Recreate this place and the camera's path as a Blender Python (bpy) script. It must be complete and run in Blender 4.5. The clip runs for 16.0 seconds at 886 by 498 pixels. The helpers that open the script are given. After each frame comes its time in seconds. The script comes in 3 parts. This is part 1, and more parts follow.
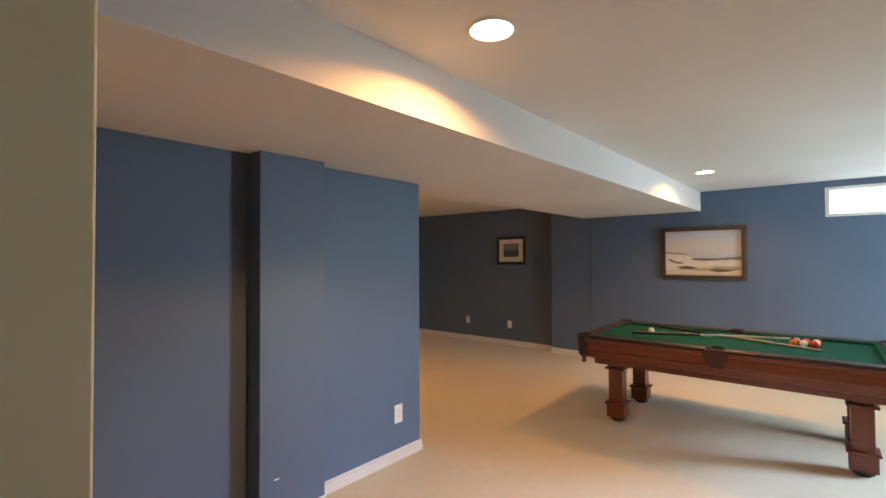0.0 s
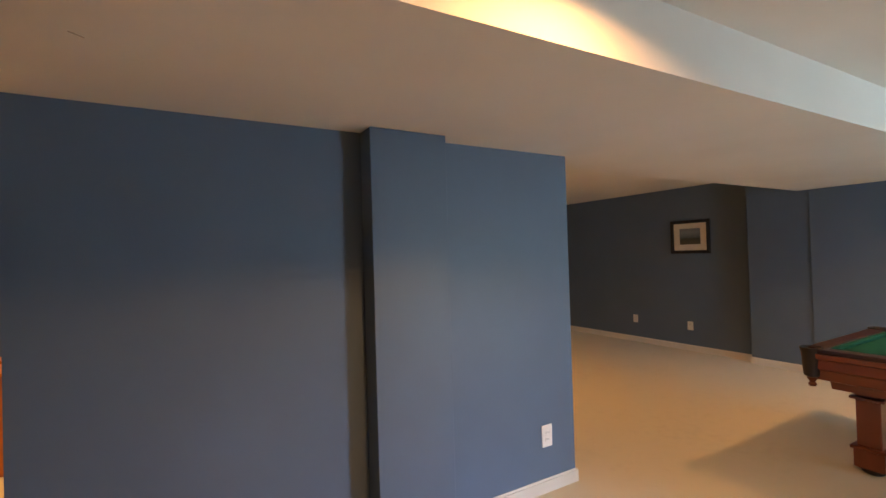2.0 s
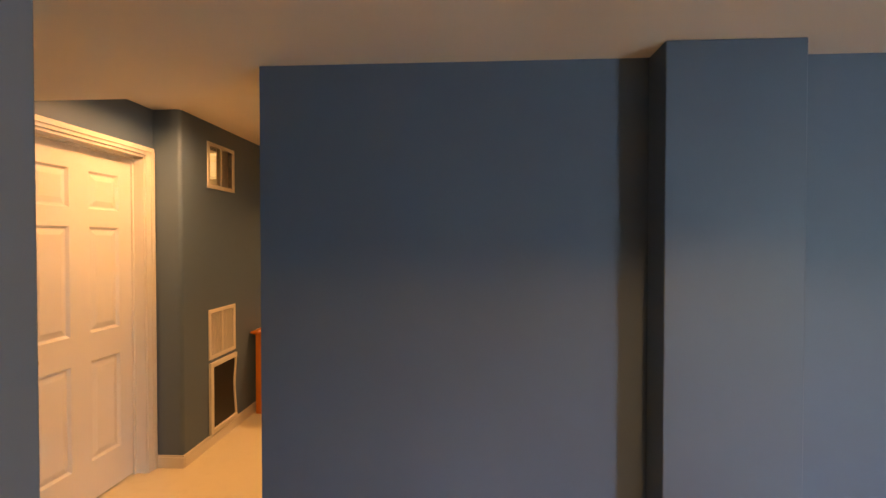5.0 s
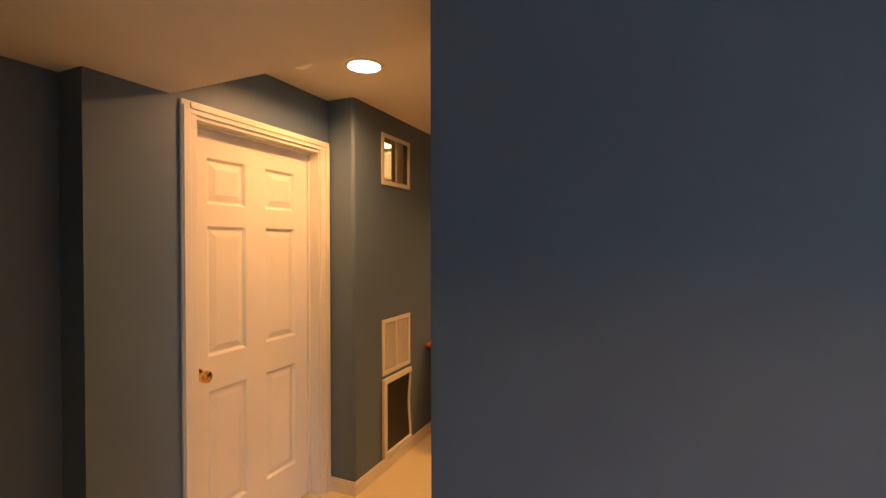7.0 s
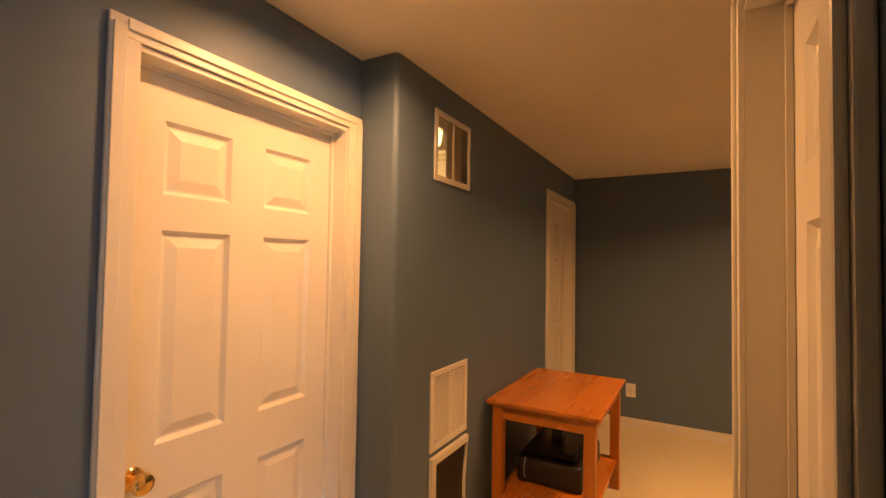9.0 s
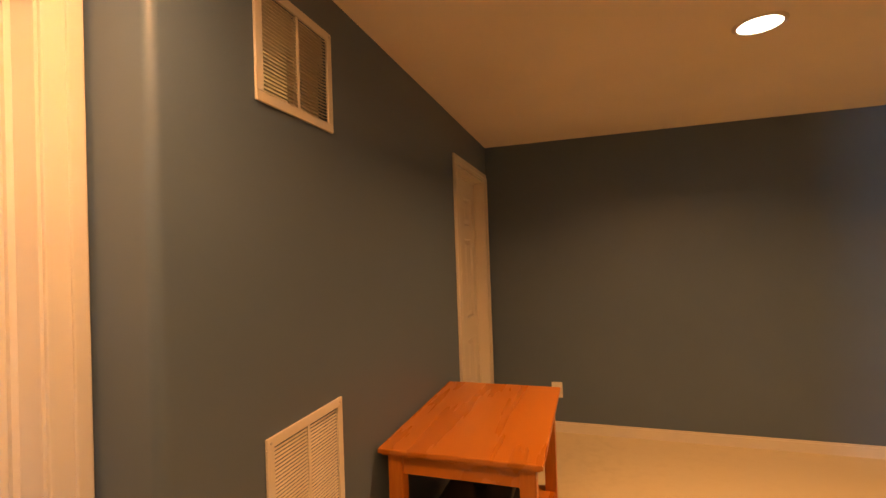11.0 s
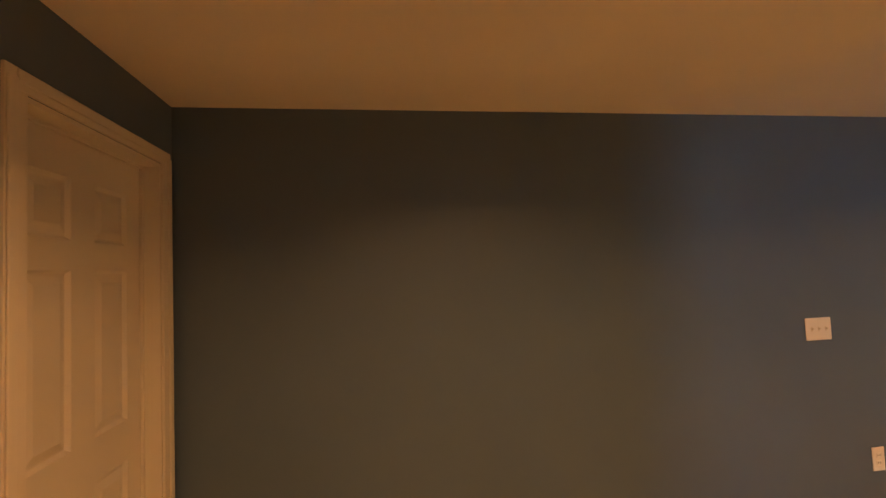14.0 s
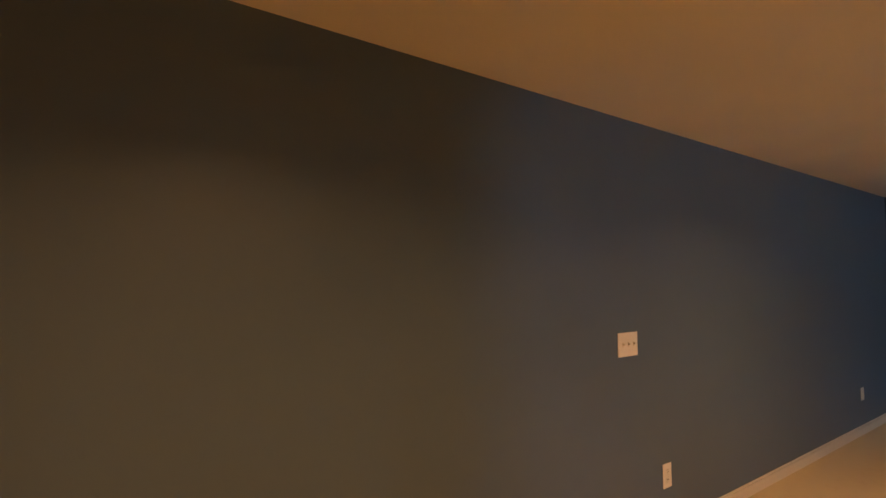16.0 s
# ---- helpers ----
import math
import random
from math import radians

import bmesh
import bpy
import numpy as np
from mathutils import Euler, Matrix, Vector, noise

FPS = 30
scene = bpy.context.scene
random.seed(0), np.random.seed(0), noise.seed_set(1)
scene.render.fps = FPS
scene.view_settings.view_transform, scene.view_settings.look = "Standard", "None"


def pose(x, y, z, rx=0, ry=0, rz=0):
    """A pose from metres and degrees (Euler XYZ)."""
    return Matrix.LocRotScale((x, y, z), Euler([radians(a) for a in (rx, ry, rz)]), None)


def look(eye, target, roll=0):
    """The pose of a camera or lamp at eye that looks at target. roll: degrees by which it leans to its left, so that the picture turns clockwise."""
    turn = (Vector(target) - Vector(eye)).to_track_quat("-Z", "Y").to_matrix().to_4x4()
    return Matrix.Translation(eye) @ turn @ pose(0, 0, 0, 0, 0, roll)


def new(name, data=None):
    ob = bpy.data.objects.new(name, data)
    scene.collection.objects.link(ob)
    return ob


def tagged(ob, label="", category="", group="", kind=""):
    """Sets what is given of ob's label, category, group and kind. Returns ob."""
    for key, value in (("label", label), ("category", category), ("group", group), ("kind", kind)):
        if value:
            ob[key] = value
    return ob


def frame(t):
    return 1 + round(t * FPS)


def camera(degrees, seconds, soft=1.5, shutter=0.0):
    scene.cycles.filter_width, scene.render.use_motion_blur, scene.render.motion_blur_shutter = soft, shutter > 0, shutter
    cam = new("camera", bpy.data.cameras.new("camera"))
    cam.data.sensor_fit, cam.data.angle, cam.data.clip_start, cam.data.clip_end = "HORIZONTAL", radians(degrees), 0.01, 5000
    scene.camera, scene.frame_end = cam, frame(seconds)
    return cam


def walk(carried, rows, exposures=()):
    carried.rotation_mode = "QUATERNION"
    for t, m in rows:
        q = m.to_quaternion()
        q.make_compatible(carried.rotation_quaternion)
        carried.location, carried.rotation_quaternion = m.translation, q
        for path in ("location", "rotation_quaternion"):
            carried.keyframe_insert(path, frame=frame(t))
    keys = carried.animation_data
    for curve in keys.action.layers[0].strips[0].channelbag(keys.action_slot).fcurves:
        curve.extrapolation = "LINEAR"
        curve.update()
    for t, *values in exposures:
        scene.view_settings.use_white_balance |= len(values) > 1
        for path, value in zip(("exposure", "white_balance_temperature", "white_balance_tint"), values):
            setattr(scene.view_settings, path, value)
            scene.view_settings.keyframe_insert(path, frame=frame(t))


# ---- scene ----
cam = camera(88.7, 16.0)
PATH = [
    (0, (0.217, 0.173, 1.506), (1.747, 1.459, 1.547), -0.3),
    (0.5, (0.348, 0.274, 1.511), (1.795, 1.653, 1.545), -0.4),
    (1, (0.499, 0.359, 1.491), (1.822, 1.859, 1.518), -1.1),
    (1.5, (0.584, 0.431, 1.486), (1.756, 2.05, 1.512), -1.4),
    (2, (0.67, 0.504, 1.485), (1.677, 2.232, 1.509), -1.7),
    (2.5, (0.744, 0.558, 1.492), (1.579, 2.375, 1.524), -1.9),
    (3, (0.809, 0.64, 1.511), (1.466, 2.529, 1.534), -1.4),
    (3.5, (0.849, 0.722, 1.513), (1.328, 2.664, 1.529), -0.9),
    (4, (0.86, 0.8, 1.514), (1.162, 2.778, 1.516), -0.6),
    (4.5, (0.871, 0.934, 1.48), (0.967, 2.932, 1.475), -0.1),
    (5, (0.859, 1.089, 1.488), (0.748, 3.085, 1.456), 0.0),
    (7.5, (0.443, 1.927, 1.492), (-0.515, 3.682, 1.499), 0.4),
    (8, (0.303, 2.109, 1.493), (-0.724, 3.825, 1.536), 1.0),
    (10.5, (-0.177, 3.04, 1.473), (-0.908, 4.901, 1.525), -1.0),
    (11, (-0.198, 3.278, 1.454), (-0.813, 5.181, 1.481), -2.0),
    (11.5, (-0.259, 3.54, 1.447), (-0.759, 5.476, 1.437), -2.1),
    (12, (-0.28, 3.776, 1.441), (-0.646, 5.742, 1.425), -1.9),
    (12.5, (-0.244, 4.03, 1.44), (-0.479, 6.016, 1.435), -2.1),
    (13, (-0.19, 4.254, 1.452), (-0.282, 6.252, 1.484), -1.8),
    (13.5, (-0.13, 4.498, 1.472), (-0.04, 6.494, 1.547), -2.0),
    (14, (-0.073, 4.767, 1.524), (0.22, 6.743, 1.619), -2.2),
    (14.5, (0.001, 5.0, 1.524), (0.466, 6.941, 1.643), -1.4),
    (15, (0.048, 5.165, 1.494), (0.719, 7.043, 1.646), -0.4),
    (15.5, (0.14, 5.361, 1.496), (1.039, 7.142, 1.635), -0.2),
    (16, (0.251, 5.505, 1.47), (1.327, 7.186, 1.592), 0.1),
]
walk(cam, [(t, look(eye, target, roll)) for t, eye, target, roll in PATH],
     [(0, 0.12, 6600, 7), (3, 0.06, 6700, 5), (5, 0.08, 6700, 5), (7.5, -0.1, 6700, 7), (8, -0.1, 6750, 8), (10.5, 0.1, 6950, 12),
      (12, 0.08, 6850, 12), (13, 0.05, 6800, 11), (14.5, -0.22, 6650, 9), (16, -0.27, 6550, 8)])
# ---- light ----
world = bpy.data.worlds.new("sky")
scene.world = world
world.use_nodes = True
wn = world.node_tree.nodes
sky = wn.new("ShaderNodeTexSky")
sky.sky_type = "NISHITA"
sky.sun_disc = False
sky.sun_elevation = radians(40)
sky.sun_rotation = radians(200)
world.node_tree.links.new(sky.outputs[0], wn["Background"].inputs[0])
wn["Background"].inputs[1].default_value = 0.1

WARM = (1.0, 0.455, 0.155)
DAY = (0.69, 0.855, 1.0)
YS = -2.4


def area(name, m, sx, sy, watts, colour, shape="RECTANGLE", spread=180):
    d = bpy.data.lights.new(name, "AREA")
    d.shape, d.size, d.size_y, d.energy, d.color = shape, sx, sy, watts, colour
    d.spread = radians(spread)
    ob = new(name, d)
    ob.matrix_world = m
    return ob


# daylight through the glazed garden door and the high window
area("garden_daylight", look((5.4, YS - 0.13, 1.05), (5.4, 0, 1.05)), 1.15, 1.95, 74.0, DAY)
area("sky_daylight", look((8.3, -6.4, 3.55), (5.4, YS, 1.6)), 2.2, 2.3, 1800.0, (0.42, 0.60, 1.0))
area("window_daylight", look((7.0, -0.25, 2.113), (0, -0.25, 1.98)), 0.72, 0.28, 3.0, DAY)


# ---- materials ----
def base(name, rough=0.6, metal=0.0, spec=0.5):
    m = bpy.data.materials.new(name)
    m.use_nodes = True
    b = m.node_tree.nodes["Principled BSDF"]
    b.inputs["Roughness"].default_value = rough
    b.inputs["Metallic"].default_value = metal
    b.inputs["Specular IOR Level"].default_value = spec
    return m, m.node_tree, b


def surface(name, dark, light, rough=0.6, scale=3.0, fine=180.0, bump=0.1, depth=0.002, metal=0.0, spec=0.5, stretch=(1, 1, 1), rvar=0.06):
    """Two scales of noise: broad colour drift and fine relief."""
    m, t, b = base(name, rough, metal, spec)
    n, l = t.nodes, t.links
    tc = n.new("ShaderNodeTexCoord")
    mp = n.new("ShaderNodeMapping")
    mp.inputs["Scale"].default_value = stretch
    l.new(tc.outputs["Object"], mp.inputs[0])
    broad = n.new("ShaderNodeTexNoise")
    broad.inputs["Scale"].default_value = scale
    broad.inputs["Detail"].default_value = 5
    l.new(mp.outputs[0], broad.inputs["Vector"])
    ramp = n.new("ShaderNodeValToRGB")
    ramp.color_ramp.elements[0].position, ramp.color_ramp.elements[1].position = 0.3, 0.7
    ramp.color_ramp.elements[0].color = (*dark, 1)
    ramp.color_ramp.elements[1].color = (*light, 1)
    l.new(broad.outputs["Fac"], ramp.inputs[0])
    l.new(ramp.outputs[0], b.inputs["Base Color"])
    grain = n.new("ShaderNodeTexNoise")
    grain.inputs["Scale"].default_value = fine
    grain.inputs["Detail"].default_value = 3
    l.new(mp.outputs[0], grain.inputs["Vector"])
    bp = n.new("ShaderNodeBump")
    bp.inputs["Strength"].default_value = bump
    bp.inputs["Distance"].default_value = depth
    l.new(grain.outputs["Fac"], bp.inputs["Height"])
    l.new(bp.outputs[0], b.inputs["Normal"])
    mr = n.new("ShaderNodeMapRange")
    mr.inputs["To Min"].default_value, mr.inputs["To Max"].default_value = rough - rvar, rough + rvar
    l.new(broad.outputs["Fac"], mr.inputs["Value"])
    l.new(mr.outputs[0], b.inputs["Roughness"])
    return m


def carpet_material():
    m, t, b = base("beige cut pile carpet", 0.95, 0, 0.1)
    n, l = t.nodes, t.links
    tc = n.new("ShaderNodeTexCoord")
    fine = n.new("ShaderNodeTexNoise")
    fine.inputs["Scale"].default_value, fine.inputs["Detail"].default_value = 260, 2
    mid = n.new("ShaderNodeTexNoise")
    mid.inputs["Scale"].default_value, mid.inputs["Detail"].default_value = 14, 4
    wide = n.new("ShaderNodeTexNoise")
    wide.inputs["Scale"].default_value, wide.inputs["Detail"].default_value = 1.3, 3
    for x in (fine, mid, wide):
        l.new(tc.outputs["Object"], x.inputs["Vector"])
    a = n.new("ShaderNodeMath"); a.operation = "MULTIPLY_ADD"; a.inputs[1].default_value = 0.35
    l.new(fine.outputs["Fac"], a.inputs[0]); l.new(mid.outputs["Fac"], a.inputs[2])
    c = n.new("ShaderNodeMath"); c.operation = "MULTIPLY_ADD"; c.inputs[1].default_value = 0.8
    l.new(wide.outputs["Fac"], c.inputs[0]); l.new(a.outputs[0], c.inputs[2])
    r = n.new("ShaderNodeValToRGB")
    r.color_ramp.elements[0].position, r.color_ramp.elements[1].position = 0.55, 1.55
    r.color_ramp.elements[0].color = (0.56, 0.49, 0.325, 1)
    r.color_ramp.elements[1].color = (0.645, 0.57, 0.395, 1)
    l.new(c.outputs[0], r.inputs[0]); l.new(r.outputs[0], b.inputs["Base Color"])
    bp = n.new("ShaderNodeBump"); bp.inputs["Strength"].default_value = 0.7; bp.inputs["Distance"].default_value = 0.006
    l.new(a.outputs[0], bp.inputs["Height"]); l.new(bp.outputs[0], b.inputs["Normal"])
    b.inputs["Sheen Weight"].default_value = 0.25
    return m


def glow(name, colour, strength):
    m, t, b = base(name, 0.4)
    b.inputs["Base Color"].default_value = (0.8, 0.8, 0.8, 1)
    b.inputs["Emission Color"].default_value = (*colour, 1)
    b.inputs["Emission Strength"].default_value = strength
    return m


def wood(name, dark, light, rough, stretch, scale=6.0):
    return surface(name, dark, light, rough, scale, 60, 0.08, 0.001, stretch=stretch)


BLUE = surface("slate blue eggshell wall paint", (0.094, 0.140, 0.210), (0.106, 0.156, 0.235), 0.47, 1.6, 240, 0.10, 0.0015, spec=0.42)
CREAM = surface("cream wall paint", (0.66, 0.60, 0.40), (0.72, 0.66, 0.45), 0.5, 1.6, 240, 0.10, 0.0015)
CEIL = surface("flat white ceiling paint", (0.70, 0.67, 0.62), (0.76, 0.73, 0.68), 0.85, 1.2, 160, 0.12, 0.002)
TRIM = surface("white semi-gloss trim paint", (0.67, 0.635, 0.565), (0.72, 0.685, 0.615), 0.35, 2.5, 90, 0.04, 0.001)
PLATE = surface("white moulded plastic", (0.78, 0.76, 0.71), (0.84, 0.82, 0.77), 0.35, 8, 200, 0.02, 0.0005)
CARPET = carpet_material()
OAK = wood("orange stained beech", (0.46, 0.150, 0.0205), (0.51, 0.178, 0.0265), 0.28, (5, 0.5, 5), 2.0)
OAKV = wood("orange stained beech upright grain", (0.44, 0.14, 0.020), (0.52, 0.182, 0.027), 0.32, (14, 14, 1.2))
MAHOG = wood("red mahogany", (0.150, 0.035, 0.011), (0.180, 0.044, 0.014), 0.3, (7, 0.5, 7), 3.0)
MAHOGV = wood("red mahogany upright grain", (0.142, 0.033, 0.010), (0.170, 0.041, 0.013), 0.3, (7, 7, 0.6), 3.0)
RAILWOOD = wood("dark red-brown polished rail", (0.028, 0.009, 0.006), (0.042, 0.013, 0.008), 0.36, (9, 0.8, 9))
FELT = surface("green billiard cloth", (0.006, 0.068, 0.050), (0.009, 0.082, 0.060), 0.95, 5, 600, 0.15, 0.001, spec=0.1)
BLACK = surface("black plastic", (0.012, 0.012, 0.013), (0.02, 0.02, 0.021), 0.4, 9, 300, 0.05, 0.0005)
DARKWOOD = wood("dark walnut frame", (0.035, 0.022, 0.014), (0.075, 0.048, 0.03), 0.4, (6, 6, 6))
LEATHER = surface("black leather", (0.014, 0.011, 0.010), (0.03, 0.022, 0.018), 0.5, 12, 150, 0.3, 0.002)
POCKETLEATHER = surface("dark brown leather", (0.055, 0.016, 0.008), (0.075, 0.022, 0.011), 0.55, 12, 150, 0.3, 0.002)
BRASS = surface("polished brass", (0.75, 0.50, 0.18), (0.85, 0.60, 0.25), 0.16, 12, 200, 0.02, 0.0003, metal=1.0)
STEEL = surface("brushed nickel", (0.55, 0.54, 0.52), (0.65, 0.64, 0.62), 0.3, 12, 300, 0.03, 0.0003, metal=1.0)
SLAT = surface("cream enamelled steel", (0.66, 0.60, 0.50), (0.74, 0.68, 0.58), 0.4, 6, 200, 0.03, 0.0005)
SCUFF = surface("grey scuff on paint", (0.34, 0.30, 0.25), (0.44, 0.40, 0.34), 0.8, 40, 200, 0.1, 0.001)
MAT = surface("ivory picture mount", (0.66, 0.60, 0.50), (0.74, 0.68, 0.58), 0.8, 9, 200, 0.05, 0.0005)
LAMPLENS = glow("glowing lamp diffuser", (1.0, 0.90, 0.75), 14.0)
# weak emission that makes the cream utility box look lit
LITBOX = glow("warm-lit box, light as emission", (1.0, 0.55, 0.18), 1.1)
BULB = glow("glowing bulb", (1.0, 0.62, 0.25), 9.0)
MAPLE = wood("greyed maple", (0.40, 0.35, 0.28), (0.50, 0.44, 0.36), 0.3, (20, 20, 1.5))
IVORY = surface("ivory resin ball", (0.78, 0.74, 0.62), (0.84, 0.80, 0.70), 0.12, 6, 80, 0.0, 0.0005)
REDBALL = surface("red resin ball", (0.50, 0.03, 0.015), (0.58, 0.05, 0.02), 0.12, 6, 80, 0.0, 0.0005)
ORANGEBALL = surface("orange resin ball", (0.62, 0.16, 0.02), (0.70, 0.20, 0.03), 0.12, 6, 80, 0.0, 0.0005)
GLASS, _t, _b = base("clear glass", 0.03)
_b.inputs["Transmission Weight"].default_value = 1.0
_b.inputs["IOR"].default_value = 1.02
LAWN = surface("grass beyond the garden door", (0.04, 0.07, 0.02), (0.08, 0.12, 0.04), 0.9, 2, 60, 0.4, 0.01)


# ---- building helpers ----
def bx(bm, x0, x1, y0, y1, z0, z1, bev=0.0):
    x0, x1, y0, y1, z0, z1 = min(x0, x1), max(x0, x1), min(y0, y1), max(y0, y1), min(z0, z1), max(z0, z1)
    m = Matrix.LocRotScale(((x0 + x1) / 2, (y0 + y1) / 2, (z0 + z1) / 2), None, (x1 - x0, y1 - y0, z1 - z0))
    r = bmesh.ops.create_cube(bm, size=1, matrix=m)
    if bev:
        edges = list({e for v in r["verts"] for e in v.link_edges})
        bmesh.ops.bevel(bm, geom=edges, offset=bev, segments=2, affect="EDGES", profile=0.5)
    return bm


def box(x0, x1, y0, y1, z0, z1, bev=0.0):
    return bx(bmesh.new(), x0, x1, y0, y1, z0, z1, bev)


def lathe(profile, seg=28, m=None, bm=None):
    """Turns (radius, height) pairs round z."""
    bm = bm or bmesh.new()
    rings = []
    for r, h in profile:
        ring = []
        for i in range(seg):
            a = 2 * math.pi * i / seg
            v = Vector((r * math.cos(a), r * math.sin(a), h))
            ring.append(bm.verts.new(m @ v if m else v))
        rings.append(ring)
    for a, b in zip(rings, rings[1:]):
        for i in range(seg):
            j = (i + 1) % seg
            bm.faces.new((a[i], a[j], b[j], b[i]))
    bm.faces.new(rings[0][::-1])
    bm.faces.new(rings[-1])
    bmesh.ops.recalc_face_normals(bm, faces=bm.faces)
    return bm


def mesh(name, bm, material, smooth=False):
    d = bpy.data.meshes.new(name)
    bm.normal_update()
    bm.to_mesh(d)
    bm.free()
    d.materials.append(material)
    if smooth:
        for p in d.polygons:
            p.use_smooth = True
        d.set_sharp_from_angle(angle=radians(35))
    return d


def part(name, bm, material, parent, label="", smooth=False):
    ob = new(name, mesh(name, bm, material, smooth))
    ob.parent = parent
    if label:
        ob["label"] = label
    return ob


def thing(name, label, category, m=None, group="", kind=""):
    ob = new(name)
    ob.matrix_world = m or Matrix.Identity(4)
    return tagged(ob, label, category, group, kind)


def structure(name, bm, material, label, category, smooth=False):
    return tagged(new(name, mesh(name, bm, material, smooth)), label, category, "", "structure")


def holed(x0, x1, y0, y1, z0, z1, along, holes):
    """A solid wall with openings right through. holes: (start, end, bottom, top) along its run."""
    bm = bmesh.new()
    s0, s1 = (x0, x1) if along == "x" else (y0, y1)
    us = sorted({s0, s1, *[h[0] for h in holes], *[h[1] for h in holes]})
    for a, b in zip(us, us[1:]):
        cuts = sorted((h[2], h[3]) for h in holes if h[0] <= a + 1e-6 and h[1] >= b - 1e-6)
        z = z0
        for lo, hi in cuts + [(z1, z1)]:
            if lo > z + 1e-6:
                if along == "x":
                    bx(bm, a, b, y0, y1, z, lo)
                else:
                    bx(bm, x0, x1, a, b, z, lo)
            z = hi
    return bm


# ---- the plan, in metres ----
H, S = 2.35, 2.10            # ceiling and soffit heights
XE, XP, XD, XV = 7.0, 6.87, -1.2, -1.014   # far east wall, painting wall, door wall, grille wall
YN = 7.05
PX0, PX1, PY0, PY1 = 0.131, 2.857, 2.642, 3.78   # the closet block
T = 0.12

floor = structure("floor", box(-2.6, 7.4, YS - 0.12, 7.2, -0.12, 0), CARPET, "beige cut pile wall-to-wall carpet", "carpet")
ceil = box(-1.5, 7.4, YS - 0.12, 3.985, H, H + 0.12)
bx(ceil, -1.09, 7.4, 3.985, 7.2, H, H + 0.12)
structure("ceiling", ceil, CEIL, "flat white painted drywall ceiling", "ceiling")
soffit = bmesh.new()
bx(soffit, XD - 0.14, XP + 0.19, 1.495, 2.965, S, H + 0.01)
for v in soffit.verts:      # its south face runs slightly out of square
    if v.co.y < 2:
        v.co.y = 1.53 if v.co.x < 0 else 1.386
structure("soffit", soffit, CEIL, "low boxed white drywall soffit below the ceiling", "soffit")

structure("wall_north", box(-1.2, 7.4, YN, YN + T, 0, H), BLUE, "long dark slate blue painted wall", "wall")
structure("wall_east_back", box(XE, XE + T, 2.9, YN, 0, H), BLUE, "slate blue wall with a small framed picture", "wall")
structure("wall_east_return", box(XE - 0.12, XE + 0.1, 2.85, 3.515, 0, H, 0.006), BLUE, "slate blue boxed-out wall corner", "wall")
structure("wall_east", holed(XP, XP + 0.2, YS, 2.85, 0, H, "y", [(-0.66, 0.155, 1.947, 2.278)]), BLUE, "slate blue wall with a painting and a high window", "wall")
structure("wall_south", holed(-1.4, XP + 0.2, YS - T, YS, 0, H, "x", [(4.8, 6.0, 0.02, 2.06)]), BLUE, "slate blue wall with a glazed garden door", "wall")
structure("wall_west", box(-1.345 - T, -1.345, YS, 2.65, 0, H), BLUE, "slate blue painted wall in shade", "wall")

# door wall, then the grille wall, which stands proud with a rounded corner
structure("wall_door", holed(XD - T - 0.15, XD, 2.65, 3.952, 0, H, "y", [(3.065, 3.879, 0, 2.04)]), BLUE, "slate blue wall round a white panel door", "wall")
VY0, VY1 = 4.25, 4.621
jog = holed(XV - T, XV, 3.976, YN, 0, H, "y", [(VY0 + 0.02, VY1 - 0.02, 1.90, 2.20), (VY0 + 0.03, VY1 - 0.03, 0.115, 0.575), (6.127, 6.937, 0, 2.05)])
n = 18
prof = [(XD - T, 3.952), (XV - 0.024, 3.952)] + [(XV - 0.024 + 0.024 * math.sin(i * math.pi / 2 / n), 3.976 - 0.024 * math.cos(i * math.pi / 2 / n)) for i in range(1, n + 1)]
prof += [(XV - T, 3.976)]
lo = [jog.verts.new((x, y, 0)) for x, y in prof]
hi = [jog.verts.new((x, y, H)) for x, y in prof]
for i in range(len(prof) - 1):
    jog.faces.new((lo[i], lo[i + 1], hi[i + 1], hi[i]))
structure("wall_grilles", jog, BLUE, "slate blue wall with bullnose corner and grilles", "wall", True)

# closet block between the two rooms
structure("wall_closet_front", box(PX0, PX1, PY0, PY0 + T, 0, H), BLUE, "slate blue partition wall under the soffit", "wall")
structure("wall_closet_east", box(PX1 - T, PX1, PY0 + T, PY1, 0, H), BLUE, "slate blue end of the partition", "wall")
structure("wall_closet_back", box(PX0, PX1 - T, PY1 - T, PY1, 0, H), BLUE, "slate blue back of the closet block", "wall")
structure("wall_closet_west", holed(PX0, PX0 + T, PY0 + T, PY1 - T, 0, H, "y", [(2.86, 3.58, 0, 2.04)]), BLUE, "slate blue end wall round a closet door", "wall")
structure("pilaster", box(1.458, 1.874, 2.51, PY0 - 0.001, 0, S, 0.004), BLUE, "slate blue boxed-in column on the partition", "pilaster")

# block beside the start of the walk: cream on its south face
structure("wall_stair", box(-1.345, 0.376, 0.93, 1.573, 0, H, 0.004), BLUE, "slate blue painted end of a boxed stair", "wall")
structure("wall_cream", box(-1.345, 0.378, 0.90, 0.93, 0, H, 0.004), CREAM, "cream painted wall face", "wall")


